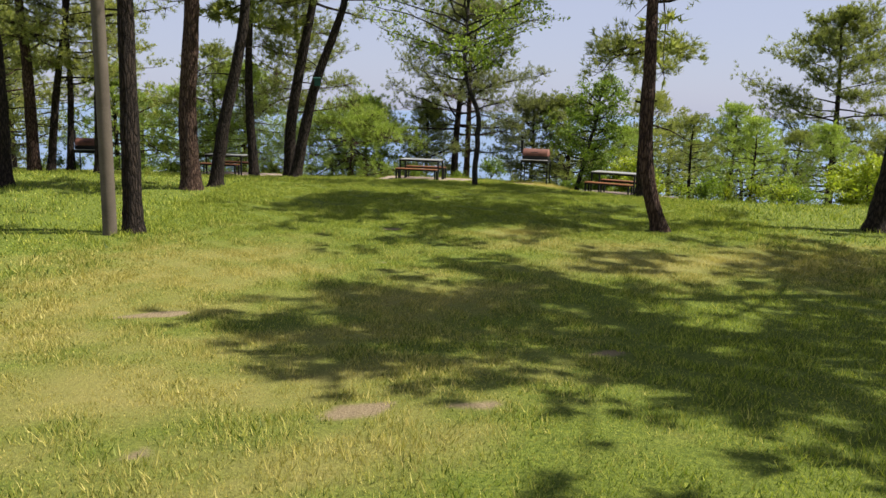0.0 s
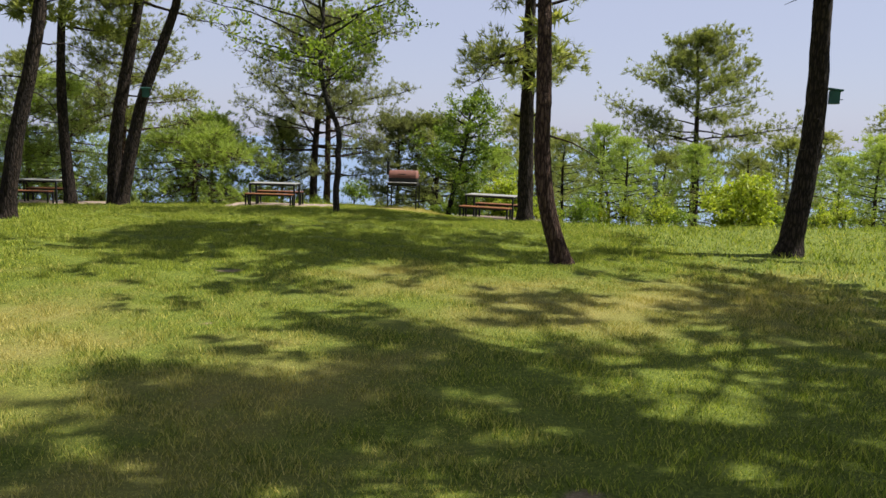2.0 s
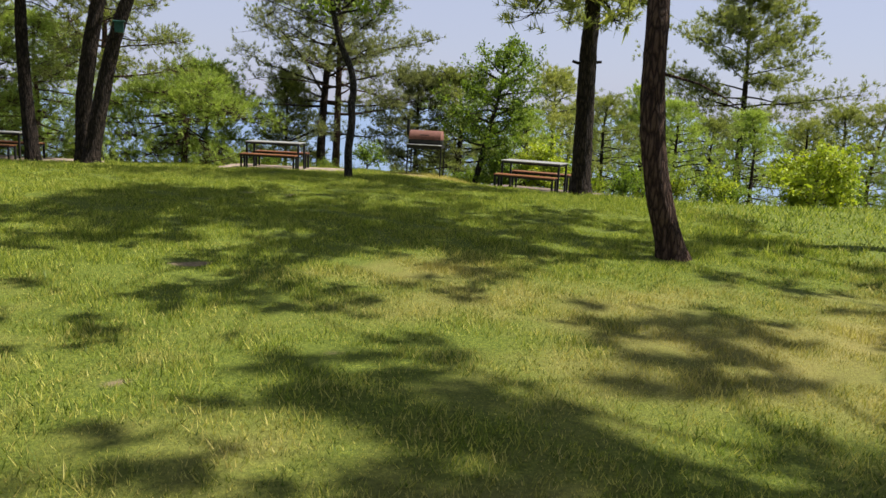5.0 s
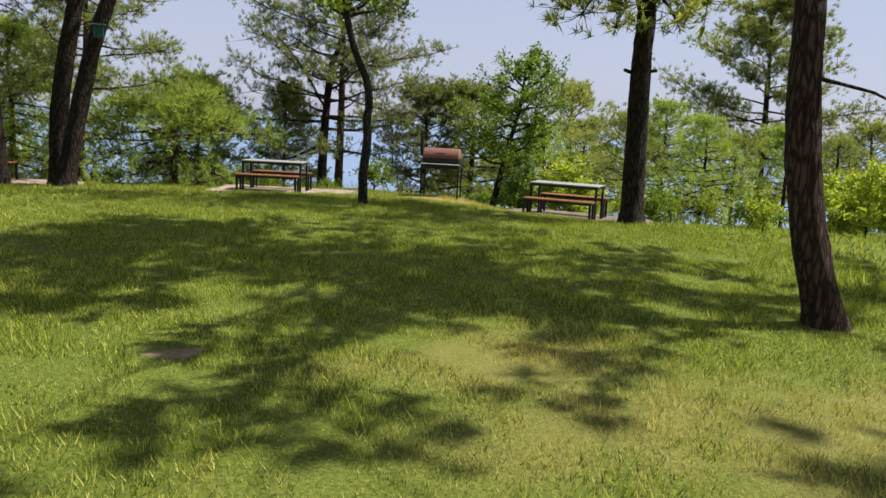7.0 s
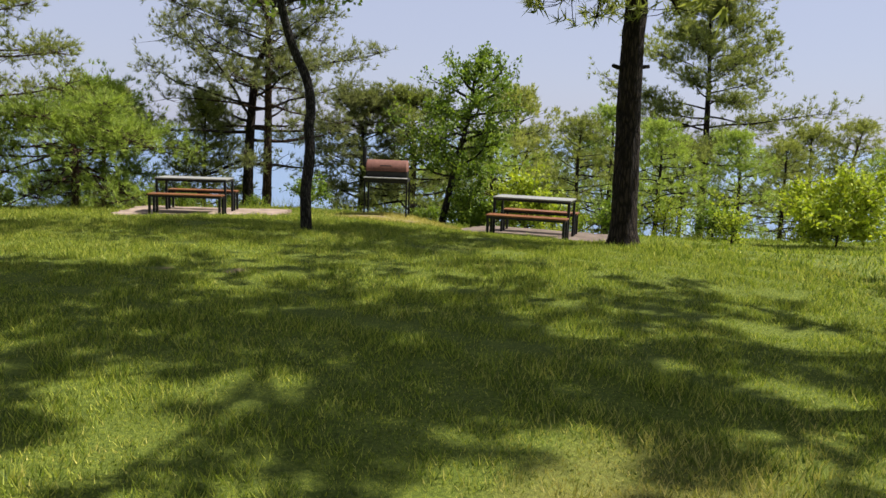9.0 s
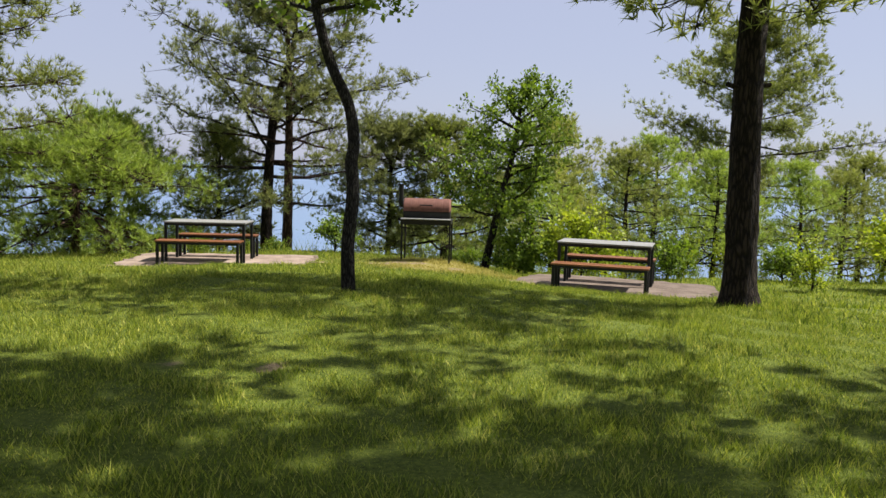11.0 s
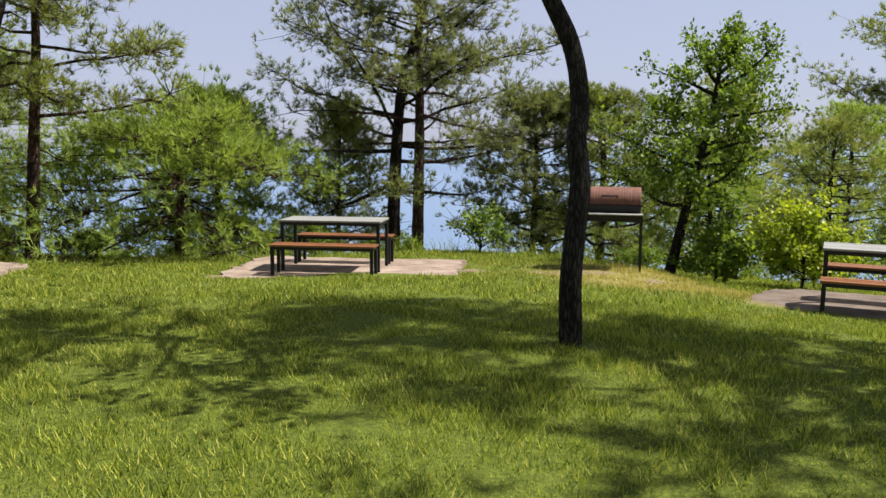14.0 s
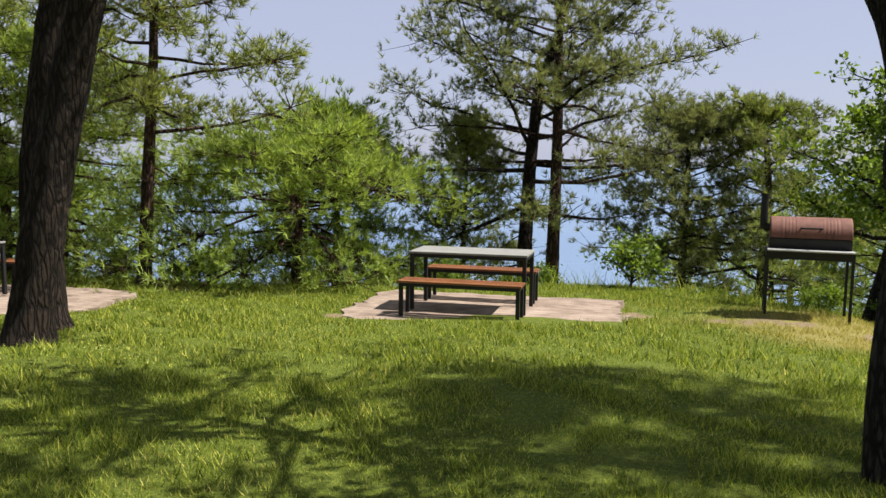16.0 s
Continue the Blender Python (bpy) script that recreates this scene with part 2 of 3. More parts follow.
def unit(v):
    return v / (np.linalg.norm(v, axis=-1, keepdims=True) + 1e-9)


def tufts(at, way, needles, length, width, spread, g):
    """Needle tufts: thin triangles that fan out from each place along its way."""
    n = len(at)
    d = unit(way[:, None] + spread * g.normal(size=(n, needles, 3)))
    ln = length * g.uniform(0.6, 1.15, (n, needles, 1))
    side = unit(np.cross(d, g.normal(size=(n, needles, 3)))) * width * 0.5
    o = at[:, None] + d * ln * 0.05
    v = np.stack([o - side, o + side, o + d * ln], 2).reshape(-1, 3)
    return v, np.arange(len(v)).reshape(-1, 3)


def leaf_cards(at, way, size, g):
    """Small pointed leaves, each a folded pair of triangles."""
    n = len(at)
    d = unit(way + 0.7 * g.normal(size=(n, 3)))
    side = unit(np.cross(d, g.normal(size=(n, 3))))
    up = np.cross(side, d)
    s = size * g.uniform(0.6, 1.25, (n, 1))
    mid = at + d * s * 0.55
    v = np.stack([at, mid - side * s * 0.3 + up * s * 0.08, at + d * s, mid + side * s * 0.3 + up * s * 0.08], 1).reshape(-1, 3)
    return v, np.arange(len(v)).reshape(-1, 4)


# ---- ground ----
PROFILE_Y = (-8, 0, 1.6, 4.4, 7.6, 10, 15, 20, 24, 27, 30, 33.5)
PROFILE_Z = (0.35, 0, -0.19, -0.37, -0.70, -0.75, -0.76, -0.76, -0.82, -1.01, -1.30, -1.50)


def edge_of_lawn(x):
    x = np.asarray(x, float)
    return 33.6 - 0.035 * np.clip(x - 3, 0, 60) ** 1.6 + 0.5 * np.sin(x * 0.6)


def height(x, y):
    x, y = np.asarray(x, float), np.asarray(y, float)
    e = edge_of_lawn(x)
    over = np.clip(y - e, 0, None)
    z = np.interp(np.minimum(y, e), PROFILE_Y, PROFILE_Z)
    k = np.clip((y - 20) / 7, 0, 1)
    k = 0.01 + 0.09 * k * k * (3 - 2 * k)
    z = z - k * np.clip(x - 2, 0, 8)
    z = z + 0.02 * np.sin(x * 1.1 + 0.7 * y) * np.sin(y * 0.9 - 0.4 * x) + 0.015 * np.sin(2.3 * x) * np.sin(2.9 * y + x)
    a = np.clip((x - 5) / 8, 0, 1)
    drop = (0.6 - 0.36 * a * a * (3 - 2 * a)) * over * over / (over + 3.0)
    z = z + 0.21 * np.exp(-((x - 3.6) ** 2 + (y - 30.6) ** 2) / 1.7)
    z = z - np.minimum(drop, 19.0)
    return z


def hz(x, y):
    return float(height(x, y))


# worn places in the turf: x, y, radius
WORN = [(-0.55, 4.6, 0.42), (-0.9, 4.9, 0.25), (-1.55, 3.9, 0.35), (0.2, 4.8, 0.3), (-3.0, 7.9, 0.5), (1.6, 6.5, 0.4), (0.2, 11.9, 0.35),
        (-0.9, 11.3, 0.3), (0.75, 11.4, 0.3), (-1.7, 17.0, 0.45), (-0.9, 20.3, 0.25), (-0.3, 20.2, 0.22), (0.9, 20.0, 0.3), (3.2, 29.7, 0.6),
        (3.9, 29.3, 0.5), (2.5, 30.0, 0.6), (4.6, 27.4, 0.7), (-2.6, 30.2, 0.5), (1.3, 30.6, 0.5), (6.5, 12.5, 0.3), (-1.0, 14.5, 0.3)]
# dry stretches of lawn: x, y, radius
DRY = [(-3.0, 6.0, 3.2), (-4.5, 9.5, 3.0), (-1.0, 4.5, 2.2), (5.5, 12.0, 1.8), (7.5, 13.0, 2.2), (3.0, 11.0, 1.6), (1.0, 14.0, 1.2), (4.0, 29.6, 2.2), (3.3, 29.5, 1.6), (4.6, 28.9, 1.5),
       (2.5, 12.6, 2.0), (-3.0, 11.5, 2.0), (0.0, 9.0, 1.5)]


def fbm(x, y, s, seed):
    out = np.zeros(np.shape(x))
    g = np.random.default_rng(seed)
    for o in range(5):
        for _ in range(4):
            a, ph = g.uniform(0, 6.28, 2)
            f = s * 1.9 ** o * g.uniform(0.7, 1.3)
            out += 0.62 ** o * np.sin(f * (x * math.cos(a) + y * math.sin(a)) + ph + 0.8 * np.sin(0.6 * f * (y * math.cos(a) - x * math.sin(a)) + 2 * ph))
    return out / 5.0


def tone_of(x, y):
    wob = fbm(x, y, 1.1, 3)
    fine = fbm(x, y, 4.0, 5)
    dry = 0.12 + 0.16 * wob + 0.22 * fine
    for cx, cy, r in DRY:
        dry = dry + 0.38 * np.exp(-((x - cx) ** 2 + (y - cy) ** 2) / (r * r))
    rag = fbm(x, y, 9.0, 8)
    bare = np.zeros(np.shape(x))
    for cx, cy, r in WORN:
        d = np.hypot(x - cx, (y - cy) * 1.2) / (0.8 * r) + 0.9 * rag
        bare = np.maximum(bare, np.clip(1.0 - d, 0, 1))
    return np.clip(dry, 0, 1), np.clip(bare, 0, 1)


def set_tone(me, x, y):
    dry, bare = tone_of(x, y)
    attr = me.color_attributes.new("tone", "FLOAT_COLOR", "POINT")
    attr.data.foreach_set("color", np.stack([dry, bare, np.zeros_like(dry), np.ones_like(dry)], -1).astype(np.float32).ravel())


def build_ground():
    grow = np.cumsum(1.25 ** np.arange(36) * 0.6)
    grow = grow[grow < 4600]
    xs = np.concatenate([-16 - grow[::-1], np.arange(-16, 20.01, 0.24), 20.1 + grow])
    ys = np.concatenate([-6 - grow[::-1], np.arange(-6, 40.01, 0.24), 40.1 + grow])
    X, Y = np.meshgrid(xs, ys)
    Z = height(X, Y) + 0.012 * fbm(X, Y, 3.0, 11)
    v = np.stack([X, Y, Z], -1).reshape(-1, 3)
    i = np.arange(v.shape[0]).reshape(X.shape)
    f = np.stack([i[:-1, :-1], i[:-1, 1:], i[1:, 1:], i[1:, :-1]], -1).reshape(-1, 4)
    me = mesh_of("ground", v, f, TURF)
    set_tone(me, v[:, 0], v[:, 1])
    tagged(new("ground", me), "sunlit mown lawn with dry worn patches", "ground", kind="structure")


def build_sea():
    bm = bmesh.new()
    bmesh.ops.create_grid(bm, x_segments=40, y_segments=40, size=4700, matrix=Matrix.Translation((0, 150, -17)))
    me = bpy.data.meshes.new("water")
    bm.to_mesh(me)
    bm.free()
    me.materials.append(SEA)
    tagged(new("water", me), "calm hazy blue sea reaching the horizon", "sea", kind="structure")


build_ground()
build_sea()


# ---- trees ----
def limb_curve(o, d, length, lift, g, n=6, wild=0.12):
    p, pts = np.array(o, float), [np.array(o, float)]
    d = np.array(d, float)
    for k in range(n - 1):
        d = d + np.array([0, 0, lift / n]) + wild * g.normal(size=3)
        d /= np.linalg.norm(d)
        p = p + d * length / (n - 1)
        pts.append(p)
    return np.array(pts)


def pine(path, radius, top, crown_from, reach, seed, bark=None, needle=None, label="", limbs=34, clumps=3, dense=34, spread=0.31, needles=10, length=0.17,
         width=0.019, droop=-0.1, dead=4, sides=24, shape=0.8, rough=0.11, flat=0.3, name="pine_tree", stubs=(), sprays=(), fine=True):
    """A pine: path gives points of the trunk's axis; top and crown_from are heights over its foot."""
    g = np.random.default_rng(seed)
    bark, needle = bark or BARK, needle or NEEDLES
    path = [np.array(p, float) for p in path]
    base = path[0].copy()
    path = [p - base for p in path]
    d = path[-1] - path[-2]
    d = d / np.linalg.norm(d) * 0.4 + np.array([0, 0, 1.0])
    while path[-1][2] < top - 1.0:
        d = unit(d + 0.10 * g.normal(size=3) * [1, 1, 0.2])
        path.append(path[-1] + d * min(1.6, top - path[-1][2]))
    path = np.array(path)
    low = path[0] - (path[1] - path[0]) * 0.12
    pts = np.vstack([low, path])
    hgt = pts[:, 2]
    rad = radius * (1 - 0.86 * np.clip(hgt / top, 0, 1) ** 1.15)
    rad[0] *= 1.22
    thing = new(name)
    thing.location = base
    tagged(thing, label, "tree")
    rings = max(30, int(top * 9))
    tv, tf = tube(pts, rad, sides, rough, seed, rings)
    flare = 1 + 0.35 * np.exp(-np.clip(tv[:, 2], 0, 9) / 0.16)
    axis = np.array([np.interp(tv[:, 2], hgt, pts[:, 0]), np.interp(tv[:, 2], hgt, pts[:, 1])]).T
    tv[:, :2] = axis + (tv[:, :2] - axis) * flare[:, None]
    part_of("trunk", mesh_of("trunk", tv, tf, bark), thing, "dark furrowed bark")
    axis_at = lambda h: np.array([np.interp(h, hgt, pts[:, c]) for c in range(3)])
    tubes, at, way = [], [], []
    for k in range(limbs + len(sprays)):
        u = (k + g.uniform(0, 1)) / limbs
        h = crown_from + (top - crown_from) * min(u, 1) ** 0.9
        az = k * 2.4 + g.uniform(-0.5, 0.5)
        u = min(u, 1)
        prof = (1 - u) ** shape * (0.55 + 0.45 * min(1, u * 4 + 0.35)) + 0.10
        ln = reach * prof * g.uniform(0.65, 1.15)
        rise = droop + 0.55 * u + g.uniform(-0.15, 0.15)
        if k >= limbs:
            h, az, ln = sprays[k - limbs]
            rise = -0.1
        dirn = unit(np.array([math.cos(az), math.sin(az), rise]))
        c = limb_curve(axis_at(h), dirn, ln, flat if k < limbs else -0.7, g, 7)
        r0 = np.interp(h, hgt, rad) * 0.36 + 0.006
        tubes.append(tube(c, np.linspace(r0, 0.006, 7), 5))
        out = unit(c[-1] - c[0])
        for j in range(clumps):
            f = 1.0 - 0.62 * (j + g.uniform(0, 0.8)) / clumps
            i = min(int(f * 6), 5)
            mid = c[i] + (c[i + 1] - c[i]) * (f * 6 - i)
            size = spread * (0.55 + 0.45 * ln / reach) * g.uniform(0.75, 1.25)
            heart = g.normal(size=(dense // 4 + 1, 3)) * [size, size, size * 0.55] + [0, 0, size * 0.25]
            off = np.repeat(heart, 4, 0)[:dense] + g.normal(size=(dense, 3)) * 0.2 * size
            spots = mid + off
            at.append(spots)
            way.append(unit(off * [1, 1, 0.5]) * 0.55 + out * 0.35 + [0, 0, 0.55])
            if fine:
                for e in spots[::4]:
                    bend = mid + (e - mid) * 0.5 - [0, 0, 0.12 * size]
                    tubes.append(tube((mid, bend, e), (0.010, 0.007, 0.003), 3))
        at.append(c[-1:])
        way.append(unit(c[-1:] - c[-2:-1]))
    for k in range(dead):
        h = g.uniform(0.3, 1.0) * crown_from
        az = g.uniform(0, 6.28)
        c = limb_curve(axis_at(h), (math.cos(az), math.sin(az), 0.0), g.uniform(0.3, 1.0) * min(1.5, reach * 0.5), -0.3, g, 5, 0.2)
        tubes.append(tube(c, np.linspace(0.02, 0.004, 5), 4))
    for h, az, ln in stubs:
        c = limb_curve(axis_at(h), (math.cos(az), math.sin(az), 0.1), ln, 0.1, g, 4, 0.05)
        tubes.append(tube(c, np.linspace(0.045, 0.03, 4), 6))
    bv, bf = join_tubes(tubes)
    part_of("branchwork", mesh_of("branchwork", bv, bf, bark), thing, kind="stuff")
    at, way = np.concatenate(at), np.concatenate(way)
    nv, nf = tufts(at, way, needles, length, width, 0.55, g)
    part_of("crown", mesh_of("crown", nv, nf, needle, False), thing, kind="stuff")
    return thing


def broadleaf(path, radius, top, crown_from, reach, seed, label, leaf=None, limbs=16, twigs=12, leaves=26, size=0.085, bark=None, name="oak_tree",
              sides=16, category="tree", stems=1):
    g = np.random.default_rng(seed)
    bark, leaf = bark or BARK_GREY, leaf or LEAVES
    path = np.array(path, float)
    base = path[0].copy()
    path = path - base
    thing = new(name)
    thing.location = base
    tagged(thing, label, category)
    pts = np.vstack([path[0] - (path[1] - path[0]) * 0.1, path])
    hgt = np.maximum.accumulate(pts[:, 2] + np.arange(len(pts)) * 1e-4)
    rad = radius * (1 - 0.75 * np.clip(hgt / max(top, hgt[-1]), 0, 1))
    tv, tf = tube(pts, rad, sides, 0.07, seed, max(16, int(top * 9)))
    part_of("trunk", mesh_of("trunk", tv, tf, bark), thing)
    axis_at = lambda h: np.array([np.interp(h, hgt, pts[:, c]) for c in range(3)])
    tubes, at, way = [], [], []
    for k in range(limbs):
        u = (k + g.uniform(0, 1)) / limbs
        h = min(crown_from + (hgt[-1] - crown_from) * u, hgt[-1])
        az = k * 2.4 + g.uniform(-0.5, 0.5)
        o = axis_at(h)
        goal = np.array([math.cos(az) * reach, math.sin(az) * reach, 0]) * math.sqrt(max(0.05, 1 - (2 * u - 0.85) ** 2)) * g.uniform(0.6, 1.1)
        goal[2] = (crown_from + (top - crown_from) * u) * 1.0 - h + g.uniform(0, 0.4)
        ln = np.linalg.norm(goal)
        c = limb_curve(o, unit(goal), ln, 0.15, g, 6, 0.16)
        tubes.append(tube(c, np.linspace(radius * 0.4, 0.006, 6), 5))
        for j in range(twigs):
            s = g.uniform(0.3, 1.0)
            i = min(int(s * 5), 4)
            q = c[i] + (c[i + 1] - c[i]) * (s * 5 - i)
            tl = (0.2 + 0.28 * ln) * g.uniform(0.5, 1.1)
            tc = limb_curve(q, unit(g.normal(size=3) + [0, 0, 0.35] + unit(goal) * 0.5), tl, 0.1, g, 4, 0.2)
            tubes.append(tube(tc, np.linspace(0.008, 0.003, 4), 3))
            s2 = g.uniform(0.15, 1.0, leaves)
            ii = np.minimum((s2 * 3).astype(int), 2)
            at.append(tc[ii] + (tc[ii + 1] - tc[ii]) * (s2 * 3 - ii)[:, None] + g.normal(size=(leaves, 3)) * 0.06)
            way.append(g.normal(size=(leaves, 3)) * 0.7 + [0, 0, 0.2])
    bv, bf = join_tubes(tubes)
    part_of("branchwork", mesh_of("branchwork", bv, bf, bark), thing, kind="stuff")
    lv, lf = leaf_cards(np.concatenate(at), np.concatenate(way), size, g)
    part_of("crown", mesh_of("crown", lv, lf, leaf, False), thing, kind="stuff")
    return thing


def foot(x, y, z=None):
    return (x, y, hz(x, y) if z is None else z)


def upright(y, *xz):
    """Axis points of a trunk that stays in the plane of its foot."""
    x0 = xz[0][0]
    return [foot(x0, y)] + [(x, y, z) for x, z in xz[1:]]


# trees on the lawn
HIGH = dict(clumps=3, dense=21, spread=0.32, needles=6, length=0.32, width=0.07, fine=False)
# upper trunk, out of view, bent towards +y so its crown shades the lawn
BENT = [(4.29, 15.2), (4.07, 15.2, -0.16), (3.94, 15.25, 0.5), (3.90, 15.32, 1.2), (3.92, 15.42, 2.0), (3.97, 15.75, 3.6), (4.1, 16.4, 5.0), (4.3, 17.8, 6.6), (4.5, 18.9, 8.2)]
pine([foot(*BENT[0])] + BENT[1:], 0.148, 11.5, 5.8, 5.0, 20, BARK_RED, label="tall pine with furrowed reddish bark and a scarred foot", limbs=52, **HIGH)
# template of the unseen shade trees, moved out of view further down
shade_pine = pine(upright(15.2, (4.29, -0.8), (4.07, -0.16), (3.94, 0.5), (3.90, 1.2), (3.92, 2.0), (3.95, 3.6)), 0.148, 12.5, 5.8, 4.3, 21, BARK_RED,
                  label="tall unseen lawn pine with a high crown, added for its shade", limbs=30, **HIGH)
# the unseen top leans towards +y to set where the crown's shade falls
THICK = upright(22.96, (5.88, -0.97), (5.85, -0.19), (5.83, 0.7), (5.80, 1.83), (5.82, 2.85), (5.79, 4.6), (5.9, 6.0)) + [(6.2, 23.8, 7.2), (6.5, 25.0, 8.8), (6.6, 25.8, 10.0)]
pine(THICK, 0.21, 12.0, 5.4, 3.0, 22, BARK,
     label="dark thick pine with sawn branch stubs and drooping tufts", limbs=34, dense=34, spread=0.40, needles=9, length=0.20, width=0.026, droop=0.0,
     dead=0, sprays=((4.3, 3.4, 2.0), (4.5, 3.0, 1.7), (4.4, 0.3, 1.2), (4.5, -0.3, 1.1), (4.6, 1.5, 1.5), (4.4, 4.5, 1.4), (4.6, 2.4, 1.6), (4.5, 3.8, 1.8)), stubs=((2.75, 3.4, 0.35), (2.8, -0.2, 0.3)))
pine(upright(16.33, (9.15, -0.92), (9.34, 0.43), (9.45, 1.81), (9.41, 3.79)), 0.215, 13.0, 5.6, 4.8, 23, BARK,
     label="dark leaning pine that carries a green bird box", limbs=30, **HIGH)
pine(upright(28.4, (-5.66, -1.03), (-5.6, 0.81), (-5.17, 3.2), (-4.76, 5.14)), 0.22, 12.5, 6.2, 3.4, 24, BARK, label="thick dark pine that grows beside a leaning one",
     limbs=28)
pine(upright(27.3, (-5.25, -0.89), (-4.95, 0.46), (-4.5, 2.3), (-3.85, 4.0), (-3.52, 5.03)), 0.20, 11.0, 6.0, 3.0, 25, BARK, label="leaning dark pine with a flared foot and bird box",
     limbs=26)
pine(upright(21.3, (-6.3, -0.7), (-6.02, 0.93), (-5.59, 2.75), (-5.38, 4.22)), 0.18, 11.0, 5.6, 2.8, 26, BARK, label="slender pine leaning over the lawn",
     limbs=24, **HIGH)
pine(upright(29.0, (-7.11, -1.08), (-7.23, 1.17), (-7.23, 3.19), (-7.09, 5.17)), 0.18, 11.0, 5.2, 2.8, 27, BARK, label="slender dark pine behind a picnic table",
     limbs=26, **HIGH)
pine(upright(20.4, (-6.66, -0.9), (-6.70, 1.23), (-6.5, 4.05)), 0.25, 13.0, 6.6, 3.3, 28, BARK_RED, label="stout pine with deeply furrowed red-brown bark", limbs=28, needles=9, width=0.02)
pine(upright(13.35, (-5.40, -0.7), (-5.38, 1.0), (-5.36, 3.2)), 0.165, 12.0, 6.2, 3.0, 29, BARK, label="straight pine beside a grey wooden post", limbs=26, needles=9, width=0.02)
pine(upright(20.2, (-11.5, -0.85), (-11.45, 2.0), (-11.5, 4.0)), 0.22, 12.0, 5.4, 3.2, 30, BARK, label="tall dark pine at the grove's edge", limbs=28, needles=9, width=0.02)
pine(upright(28.0, (-14.8, -1.0), (-14.8, 2.4), (-14.95, 5.0)), 0.22, 12.0, 3.8, 3.0, 31, BARK_RED, label="tall pine with pale reddish bark", limbs=34)
pine(upright(28.2, (-14.3, -1.0), (-13.9, 1.9), (-13.4, 4.5)), 0.15, 10.0, 3.2, 2.6, 32, BARK, label="thin pine in the dense grove", limbs=30)
pine(upright(28.8, (-13.9, -1.0), (-13.7, 1.8), (-13.75, 4.4)), 0.13, 9.0, 3.0, 2.4, 33, BARK, label="thin pine in the dense grove", limbs=30)
pine(upright(27.2, (-12.05, -1.0), (-11.95, 1.7), (-11.8, 4.4)), 0.2, 12.0, 5.0, 3.0, 34, BARK, label="dark pine beside a barrel barbecue", limbs=28)

# the curved oak
broadleaf([foot(0.93, 23.86), (0.92, 23.86, -0.22), (0.98, 23.9, 0.4), (0.96, 23.96, 0.75), (1.0, 24.02, 1.0), (0.95, 24.12, 1.45), (0.74, 24.22, 1.95), (0.57, 24.34, 2.6),
           (0.52, 24.6, 3.4), (0.6, 25.0, 4.6), (0.5, 25.4, 6.0)], 0.09, 7.8, 3.3, 3.2, 41,
          "slim crooked oak with dark bark on the lawn", limbs=30, twigs=11, leaves=18, size=0.12)

# pines at the edge above the sea
pine(upright(37.86, (0.42, -1.8), (0.51, 0.17), (0.71, 2.45), (0.95, 3.1), (1.25, 4.3)), 0.19, 9.6, 2.4, 4.6, 51, BARK, label="wide-armed pine with long bare limbs above the sea",
     limbs=40, clumps=4, dense=46, spread=0.40, shape=0.5, needle=NEEDLES_BLUE, dead=10)
pine(upright(37.39, (1.01, -1.8), (1.07, 0.57), (1.07, 3.01), (1.04, 4.2)), 0.165, 9.0, 2.9, 3.6, 52, BARK_RED, label="straight pine with thin low branches above the sea",
     limbs=36, needle=NEEDLES_BLUE, dead=10)
pine(upright(33.67, (-6.67, -1.31), (-6.53, 0.53), (-6.41, 1.99), (-6.36, 2.94)), 0.12, 8.5, 2.5, 3.1, 53, BARK_RED, label="thin-stemmed pine with an open crown", limbs=40, dead=5, dense=52, spread=0.38)
YOUNG = dict(needle=NEEDLES_LIME, limbs=40, clumps=3, dense=52, spread=0.42, sides=12, shape=0.35, dead=8, droop=-0.3, flat=0.08)
pine(upright(34.9, (-4.23, -1.44), (-4.16, -0.3), (-4.31, 0.54)), 0.12, 3.1, 0.95, 3.5, 54, BARK_RED, label="bushy young pine with lime-green needles", **YOUNG)
pine([foot(-3.9, 37.6), (-3.8, 37.6, 0.0)], 0.11, 4.9, 0.9, 1.9, 55, BARK_RED, label="bushy young pine with lime-green needles", **YOUNG)
pine([foot(-9.3, 36.0), (-9.2, 36.0, 0.2)], 0.11, 5.0, 0.8, 2.8, 56, BARK_RED, label="bushy young pine with lime-green needles", **YOUNG)
pine([foot(-1.0, 39.2), (-0.9, 39.2, 0.0)], 0.10, 5.5, 0.6, 2.2, 57, BARK, label="dark young pine with browned inner twigs", limbs=40, sides=12)
pine([foot(4.2, 38.5), (4.3, 38.5, 0.0)], 0.12, 5.6, 1.3, 2.8, 58, BARK, label="young pine on the slope behind the barbecue", limbs=44, sides=12, needle=NEEDLES_BLUE)
pine([foot(5.9, 38.0), (6.0, 38.0, 0.0)], 0.16, 6.0, 1.4, 3.0, 59, BARK, label="young pine on the slope behind the barbecue", limbs=44, sides=12)
big = pine([foot(22.6, 45.5), (22.5, 45.5, 1.0), (22.4, 45.5, 4.0)], 0.24, 12.3, 2.2, 6.6, 60, BARK, label="broad layered pine standing over the slope", limbs=46,
           shape=0.7, flat=0.15, width=0.03, length=0.24, clumps=5, dense=46, spread=0.50, droop=-0.2)

